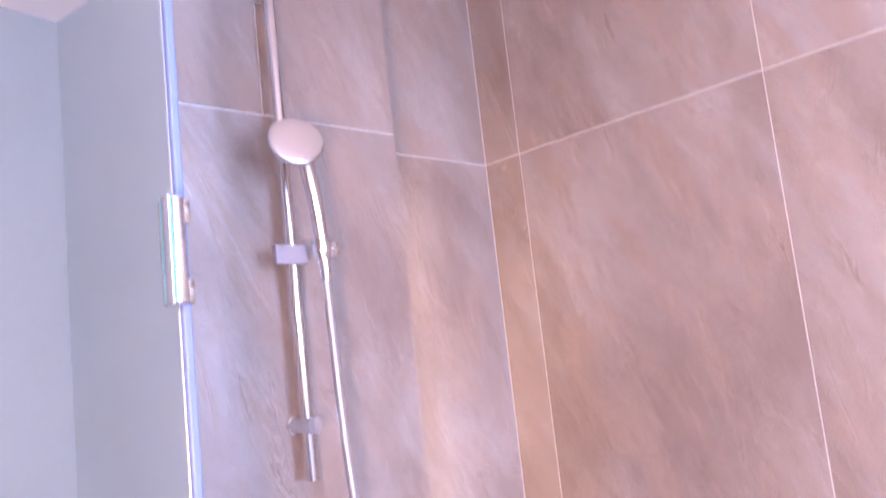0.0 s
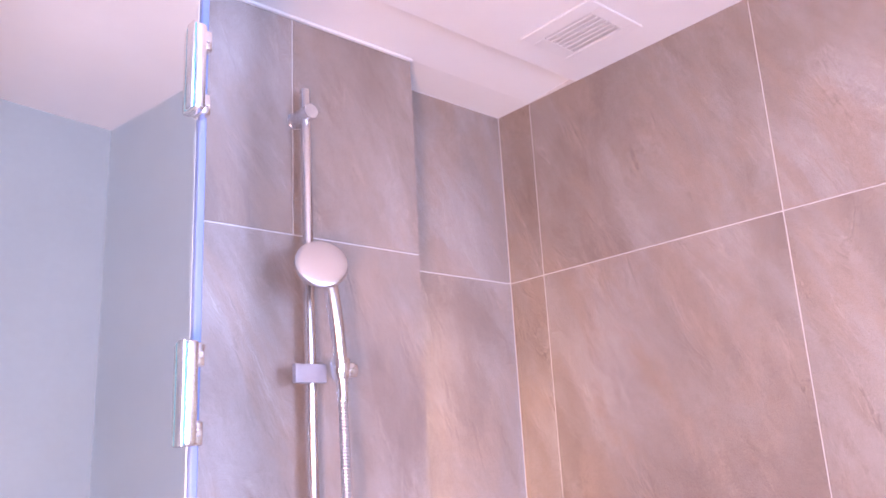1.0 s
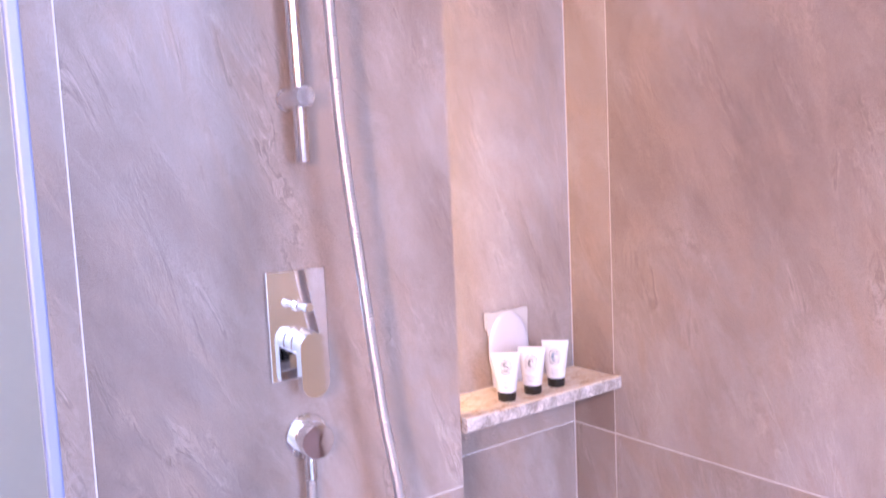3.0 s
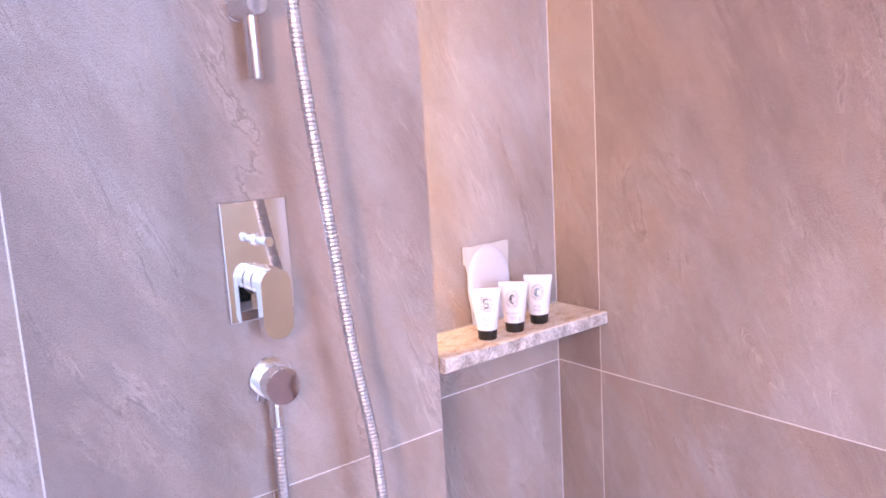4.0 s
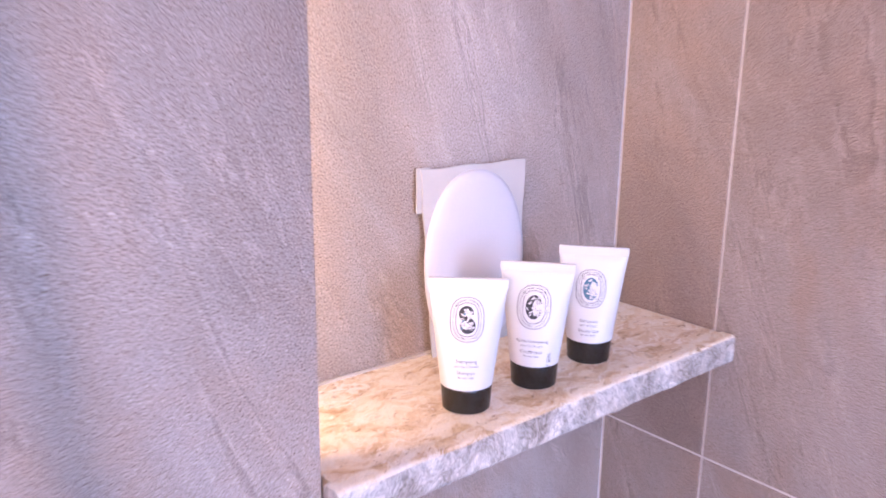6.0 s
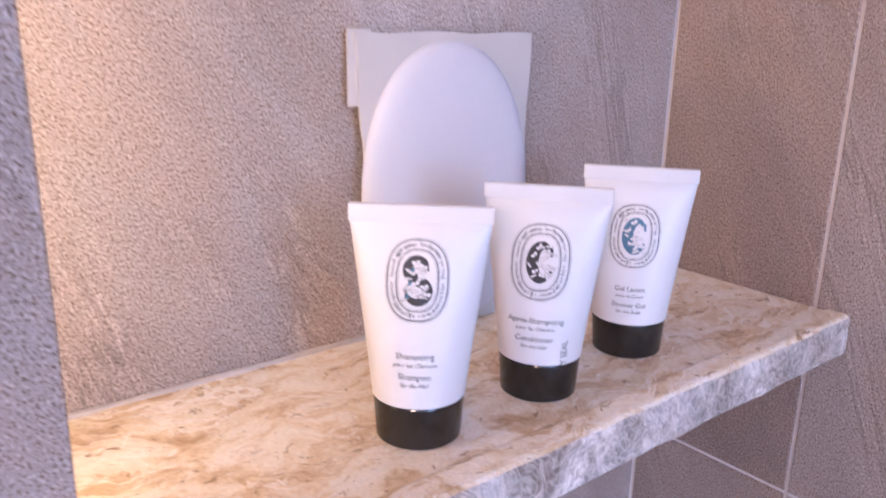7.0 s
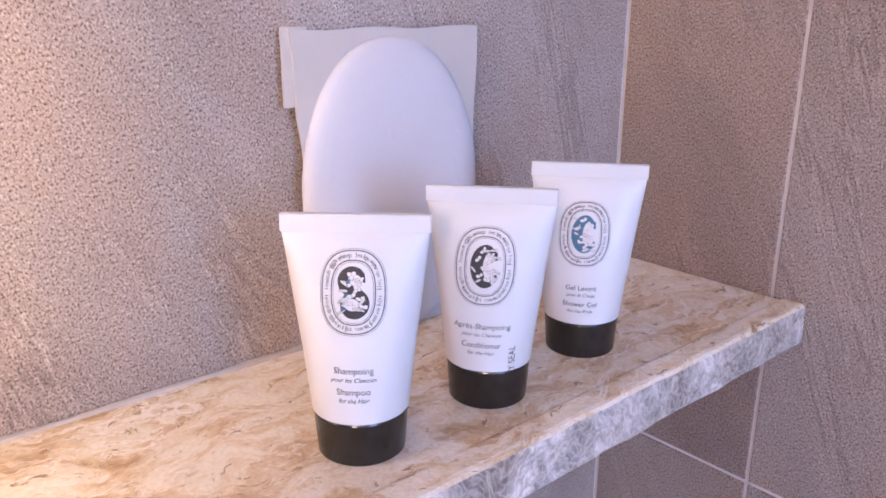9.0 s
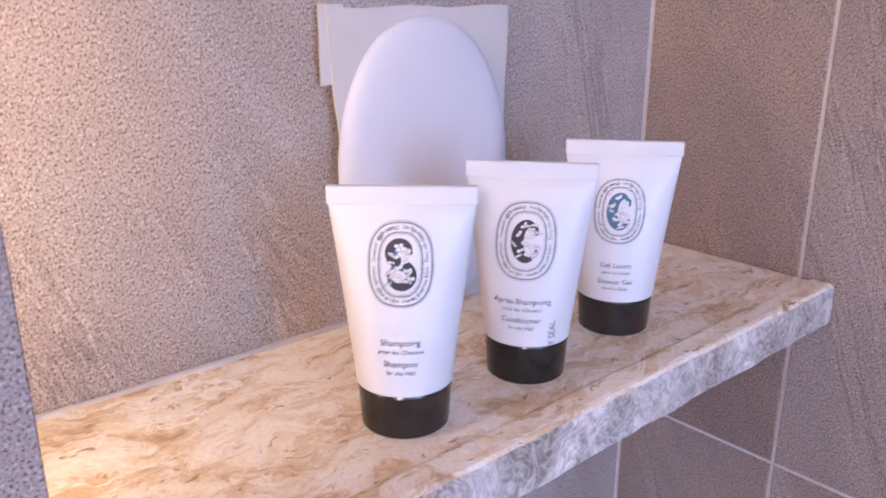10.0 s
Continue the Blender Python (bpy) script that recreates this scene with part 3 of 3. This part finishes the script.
stand_up = Matrix(((1, 0, 0, 0), (0, 0, -1, 0), (0, 1, 0, 0), (0, 0, 0, 1)))
bm = extrude_outline(wavy(0.0535, 0.1460, 0.008), lean @ Matrix.Translation((0, 0.0035, 0)) @ stand_up, 0.0012)
part("sleeve", bm, PAPER, sleeve, "translucent greyish paper sleeve")
bm = extrude_outline([(-0.0572, 0.114), (-0.044, 0.114), (-0.044, 0.1472), (-0.0565, 0.1472)], lean @ Matrix.Translation((0, 0.0046, 0)) @ stand_up, 0.0010)
part("flap", bm, PAPER, sleeve, "folded side flap of the sleeve")
bm = bmesh.new()
rings, N = [], 56
for k, (shrink, h) in enumerate(((0.0, 0.0), (0.0003, 0.0025), (0.0014, 0.0052), (0.0036, 0.0075), (0.0070, 0.0092), (0.012, 0.0102), (0.022, 0.0108), (0.040, 0.011))):
    ring = []
    for j in range(N):
        a = 2 * math.pi * j / N
        x = (0.0515 - shrink) * math.copysign(abs(math.cos(a)) ** 0.9, math.cos(a))
        z = 0.0712 + (0.0710 - shrink) * math.copysign(abs(math.sin(a)) ** 0.86, math.sin(a))
        ring.append(bm.verts.new(lean @ Vector((x * (1.0 if z < 0.08 else 1 - 1.2 * (z - 0.08)) - 0.001, 0.0022 - h * 0.5, z))))
    rings.append(ring)
for a, b in zip(rings, rings[1:]):
    for j in range(N):
        bm.faces.new((a[j], a[(j + 1) % N], b[(j + 1) % N], b[j]))
bm.faces.new(rings[0])
bm.faces.new(rings[-1])
part("sponge", bm, PAD, sleeve, "soft white oval sponge", True)
bm = bmesh.new()
for k in range(11):
    if k != 4:
        x = -0.012 + 0.0036 * k
        corners = [bm.verts.new(lean @ Vector((x + dx, -0.0036, 0.0500 + dz + 0.00010 * k))) for dx, dz in ((0, 0), (0.0022, 0), (0.0022, 0.0030), (0, 0.0030))]
        bm.faces.new(corners)
part("faint_print", bm, INK_FAINT, sleeve, "faint row of pale printed bars")

# ---- shower rail, holder, hand shower, hose ----
RX, RY = 0.831, 1.229
rail = empty("shower_rail", (RX, YA, 1.463), "polished chrome shower riser rail fixed to the tiles", "shower rail")
rail.matrix_world = pose(RX, YA, 1.463, 0, -0.8, 0)


def rail_part(name, bm, mat=CHROME, label="", parent=None):
    bmesh.ops.transform(bm, matrix=Matrix.Translation((-RX, -YA, -1.463)), verts=bm.verts)
    return part(name, bm, mat, parent or rail, label, True)


rail_part("rod", lathe([(0.0, 1.463), (0.0092, 1.463), (0.0098, 1.4645), (0.0098, 2.3755), (0.0092, 2.377), (0.0, 2.377)], at=(RX, RY, 0), n=28), PALE_CHROME)
for z in (1.553, 2.326):
    rail_part("bracket", lathe([(0.0, YA), (0.0165, YA), (0.0165, YA - 0.004), (0.0145, YA - 0.006), (0.0145, 1.208), (0.0138, 1.2065), (0.0, 1.2065)], "y", (RX, 0, z), 32), CHROME_SOFT, "round chrome bracket")
holder = rail_part("slider", box((RX - 0.018, RY - 0.014, 1.824), (RX + 0.017, RY + 0.016, 1.852), 0.003, 3), GREY_SATIN, "grey sliding bracket")
hx, hy, hz = 0.858, 1.178, 1.842
rail_part("holder_arm", box((RX - 0.046, RY - 0.026, 1.8215), (RX + 0.016, RY - 0.0145, 1.8535), 0.0015, 2), GREY_SATIN, "grey flat holder arm")
rail_part("clamp_button", lathe([(0.0, -0.004), (0.0135, -0.004), (0.0150, 0.002), (0.0150, 0.010), (0.0135, 0.014), (0.0, 0.015)], "x", (hx + 0.014, hy, hz - 0.002), 28), CHROME, "round chrome clamp button")
rail_part("holder_socket", lathe([(0.0, -0.018), (0.0125, -0.018), (0.0165, -0.006), (0.0175, 0.008), (0.0165, 0.017), (0.0, 0.017)], "z", (hx, hy, hz), 28), CHROME, "white chrome conical socket")

shower = empty("hand_shower", (0.855, 1.18, 1.83), "chrome hand shower with a round head resting in its holder", "hand shower")


def shower_part(name, bm, mat=CHROME, label="", parent=None):
    bmesh.ops.transform(bm, matrix=Matrix.Translation((-0.855, -1.18, -1.83)), verts=bm.verts)
    return part(name, bm, mat, parent or shower, label, True)


hp = smooth_path([(0.856, 1.178, 1.815), (0.851, 1.175, 1.860), (0.840, 1.168, 1.920), (0.826, 1.159, 1.965), (0.814, 1.151, 1.992)], 8)
hr = [0.0106 + 0.0024 * min(1.0, i / 22) for i in range(len(hp))]
shower_part("handle", sweep(hp, hr, 20), PALE_CHROME)
face = (Vector((-0.31, -0.88, 0.34))).normalized()
head_m = Matrix.Translation((0.797, 1.146, 2.015)) @ face.to_track_quat("Z", "Y").to_matrix().to_4x4()
bm = lathe([(0.0, -0.008), (0.040, -0.008), (0.0455, -0.006), (0.0470, -0.002), (0.0468, 0.001), (0.0455, 0.0032), (0.0430, 0.0046), (0.0360, 0.0058), (0.0240, 0.0066), (0.0120, 0.0070), (0.0, 0.0071)], n=48)
bmesh.ops.transform(bm, matrix=head_m, verts=bm.verts)
head = shower_part("head", bm, PALE_CHROME, "round domed chrome head")
bm = lathe([(0.0, -0.0110), (0.0370, -0.0110), (0.0385, -0.0100), (0.0390, -0.0081), (0.0, -0.0081)], n=40)
bmesh.ops.transform(bm, matrix=head_m, verts=bm.verts)
shower_part("spray_plate", bm, RUBBER, "grey spray plate", head)

hose = empty("shower_hose", (0.86, 1.2, 0.5), "ribbed metal shower hose hanging in a loop", "hose")
pts = [(0.856, 1.178, 1.814), (0.853, 1.170, 1.72), (0.847, 1.158, 1.645), (0.853, 1.156, 1.492), (0.876, 1.163, 1.307), (0.907, 1.178, 1.105), (0.932, 1.180, 0.948),
       (0.932, 1.17, 0.78), (0.915, 1.185, 0.62), (0.875, 1.20, 0.55), (0.838, 1.22, 0.62), (0.822, 1.235, 0.78), (0.818, 1.243, 0.92), (0.820, 1.244, 1.022)]
hpath = smooth_path(pts, 220)
radii, run = [], 0.0
for i, p in enumerate(hpath):
    run += (p - hpath[i - 1]).length if i else 0
    radii.append(0.0073 + 0.0012 * abs(math.cos(math.pi * run / 0.0055)) ** 0.6 - 0.0004)
bm = sweep(hpath, radii, 10)
bmesh.ops.transform(bm, matrix=Matrix.Translation((-0.86, -1.2, -0.5)), verts=bm.verts)
part("ribbed_tube", bm, HOSE, hose)
bm = lathe([(0.0, -0.034), (0.0085, -0.034), (0.0095, -0.030), (0.0095, 0.0), (0.0, 0.0)], at=(-0.004, -0.022, 1.318), n=20)
part("hose_nut", bm, CHROME, hose, "chrome hose nut", True)
bm = lathe([(0.0, 0.0), (0.0095, 0.0), (0.0095, 0.024), (0.0085, 0.030), (0.0, 0.030)], at=(-0.040, 0.044, 0.504), n=20)
part("hose_nut", bm, CHROME, hose, "chrome hose nut", True)

# ---- mixer ----
MX = 0.823
mixer = empty("shower_mixer", (MX, YA, 1.23), "square-plate chrome shower mixer with paddle lever and diverter", "shower mixer")


def mixer_part(name, bm, mat=CHROME, label="", parent=None, smooth=True):
    bmesh.ops.transform(bm, matrix=Matrix.Translation((-MX, -YA, -1.23)), verts=bm.verts)
    return part(name, bm, mat, parent or mixer, label, smooth)


mixer_part("plate", box((0.777, YA - 0.008, 1.150), (0.871, YA, 1.310), 0.0015, 2), CHROME, "mirror-bright wall plate", smooth=False)
mixer_part("body", lathe([(0.0, YA - 0.008), (0.0212, YA - 0.008), (0.0212, YA - 0.018), (0.0200, YA - 0.019), (0.0200, YA - 0.022), (0.0212, YA - 0.023), (0.0212, 1.2335), (0.0, 1.2335)], "y", (MX + 0.002, 0, 1.203), 40), CHROME, "round valve body")
lever = extrude_outline(stadium(0.0214, 0.094, 24), Matrix.Translation((MX + 0.002, 1.2334, 1.176)) @ pose(0, 0, 0, 90, 0, 0), 0.014, 0.003, 3)
mixer_part("lever", lever, CHROME, "long rounded paddle lever", smooth=10)
mixer_part("diverter", lathe([(0.0, YA - 0.008), (0.0085, YA - 0.008), (0.0085, YA - 0.011), (0.0048, YA - 0.012), (0.0048, 1.236), (0.0062, 1.2355), (0.0066, 1.2235), (0.0058, 1.222), (0.0, 1.222)], "y", (MX, 0, 1.258), 24), CHROME, "small diverter knob")

MO = MX + 0.005
outlet = empty("wall_outlet", (MX, YA, 1.060), "round chrome wall outlet elbow feeding the hose", "wall outlet")


def outlet_part(name, bm, mat=CHROME, label=""):
    bmesh.ops.transform(bm, matrix=Matrix.Translation((-MX, -YA, -1.060)), verts=bm.verts)
    return part(name, bm, mat, outlet, label, True)


outlet_part("flange", lathe([(0.0, YA), (0.0345, YA), (0.0345, YA - 0.003), (0.033, YA - 0.005), (0.0265, YA - 0.0055), (0.0, YA - 0.0055)], "y", (MO, 0, 1.060), 40))
outlet_part("cup", lathe([(0.0, YA - 0.0055), (0.0255, YA - 0.0055), (0.0255, 1.231), (0.0245, 1.2298), (0.0, 1.2296)], "y", (MO, 0, 1.060), 40))
outlet_part("nipple", lathe([(0.0, 1.030), (0.0075, 1.030), (0.0075, 1.046), (0.0, 1.046)], "z", (0.820, 1.244, 0), 20))

# ---- ceiling vent ----
vent = empty("ceiling_vent", (1.335, 0.957, CEIL), "square white plastic ceiling vent with slats", "ceiling vent")


def vent_part(name, bm, mat=VENT, label=""):
    bmesh.ops.transform(bm, matrix=Matrix.Translation((-1.335, -0.957, -CEIL)), verts=bm.verts)
    return part(name, bm, mat, vent, label)


VX0, VX1, VY0, VY1 = 1.248, 1.422, 0.862, 1.052
GX0, GX1, GY0, GY1 = 1.285, 1.392, 0.893, 1.018
for lo, hi in (((VX0, VY0), (GX0, VY1)), ((GX1, VY0), (VX1, VY1)), ((GX0, VY0), (GX1, GY0)), ((GX0, GY1), (GX1, VY1))):
    vent_part("frame_side", box((*lo, CEIL - 0.005), (*hi, CEIL), 0.0015))
vent_part("backing", box((GX0, GY0, CEIL - 0.002), (GX1, GY1, CEIL - 0.0005)), DARK, "dark duct opening")
for k in range(7):
    x = GX0 + 0.008 + (GX1 - GX0 - 0.014) * k / 6
    bm = box((-0.0012, GY0, -0.006), (0.0012, GY1, 0.006), 0.0004, 1)
    bmesh.ops.transform(bm, matrix=Matrix.Translation((x, 0, CEIL - 0.0052)) @ pose(0, 0, 0, 0, 56, 0), verts=bm.verts)
    vent_part("slat", bm)

# ---- added fill lamps and window out of view, niche strip ----
# base and stem made up for the cool fill
d = empty("cool_fill_lamp", (0.75, -0.9, CEIL), "small round ceiling base with a short stem, added unseen for the cool fill", "ceiling lamp")
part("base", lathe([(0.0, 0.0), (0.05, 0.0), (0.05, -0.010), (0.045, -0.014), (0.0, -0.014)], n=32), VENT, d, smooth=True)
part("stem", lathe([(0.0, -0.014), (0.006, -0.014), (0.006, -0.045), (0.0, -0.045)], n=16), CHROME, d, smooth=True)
# base made up for the warm fill on the west wall
d = empty("warm_fill_lamp", (ROOM_W, 0.223, 1.52), "small chrome lamp base beside the shower, added unseen for the warm fill", "wall lamp")
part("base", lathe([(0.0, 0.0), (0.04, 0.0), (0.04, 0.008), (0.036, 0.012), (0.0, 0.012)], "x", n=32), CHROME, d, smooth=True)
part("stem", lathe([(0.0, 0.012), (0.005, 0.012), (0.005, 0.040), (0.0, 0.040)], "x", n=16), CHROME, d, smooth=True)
strip = tagged(part("led_strip", box((1.090, 1.2985, 1.035), (1.106, 1.3030, 2.035), 0.001), LAMP), "warm vertical light strip hidden beside the niche", "light strip")
# window added out of view, only to carry the cool southern fill
window = tagged(empty("window_added", (0.72, ROOM_S, WZ0), "white framed window in the painted wall, added out of view for cool light", "window"), kind="structure")
for lo, hi in (((-0.55, -0.08, 0), (-0.50, -0.03, 1.4)), ((0.50, -0.08, 0), (0.55, -0.03, 1.4)), ((-0.5, -0.08, 0), (0.5, -0.03, 0.05)), ((-0.5, -0.08, 1.35), (0.5, -0.03, 1.4))):
    part("window_frame", box(lo, hi, 0.004), VENT, window)

# ---- tiles ----
tile_meshes = {}


def tile_mesh(w, h, mat):
    """A thin tile of that size with a small worn chamfer; its face lies at local z = 0."""
    key = (round(w, 4), round(h, 4), mat.name)
    if key not in tile_meshes:
        c, g = 0.0005, JOINT / 2
        bm = bmesh.new()
        rows = []
        for inset, z in ((g, -PROUD), (g, -c), (g + c, 0.0)):
            rows.append([bm.verts.new(p) for p in ((inset, inset, z), (w - inset, inset, z), (w - inset, h - inset, z), (inset, h - inset, z))])
        for a, b in zip(rows, rows[1:]):
            for k in range(4):
                bm.faces.new((a[k], a[(k + 1) % 4], b[(k + 1) % 4], b[k]))
        bm.faces.new(rows[-1])
        tile_meshes[key] = mesh_of(bm, "tile", mat)
    return tile_meshes[key]


def lay(parent, m, cuts_u, cuts_v, mat=TILE):
    for u0, u1 in zip(cuts_u, cuts_u[1:]):
        for v0, v1 in zip(cuts_v, cuts_v[1:]):
            ob = new("tile", tile_mesh(u1 - u0, v1 - v0, mat))
            ob.parent = parent
            ob.matrix_world = m @ Matrix.Translation((u0, v0, 0))


ROWS_Z = [0.0, 0.9, 2.1, CEIL + 0.002]
south = Matrix(((1, 0, 0, 0), (0, 0, -1, 0), (0, 1, 0, 0), (0, 0, 0, 1)))      # u = x, v = z, faces -y
west = Matrix(((0, 0, -1, 0), (-1, 0, 0, 0), (0, 1, 0, 0), (0, 0, 0, 1)))      # u = -y, v = z, faces -x
lay(wall_east, Matrix.Translation((XE, 0, 0)) @ west, [-YN, -1.272, -0.672, -0.072, 0.072], ROWS_Z)
for k, joint in enumerate((0.8165, 0.534, 0.8165)):      # half bond
    lay(wall_rail, Matrix.Translation((0, YA, 0)) @ south, [0.367, joint, XN], ROWS_Z[k:k + 2])
lay(wall_niche, Matrix.Translation((0, YN, 0)) @ south, [1.057, XE], ROWS_Z)
floor_ob = bpy.data.objects["floor"]
lay(floor_ob, Matrix.Translation((0, 0, 0)), [-0.11, 0.3, 0.9, 1.5], [-2.69, -2.1, -1.5, -0.9, -0.3, 0.3, 0.9, 1.26], FLOOR_BOUNCE)
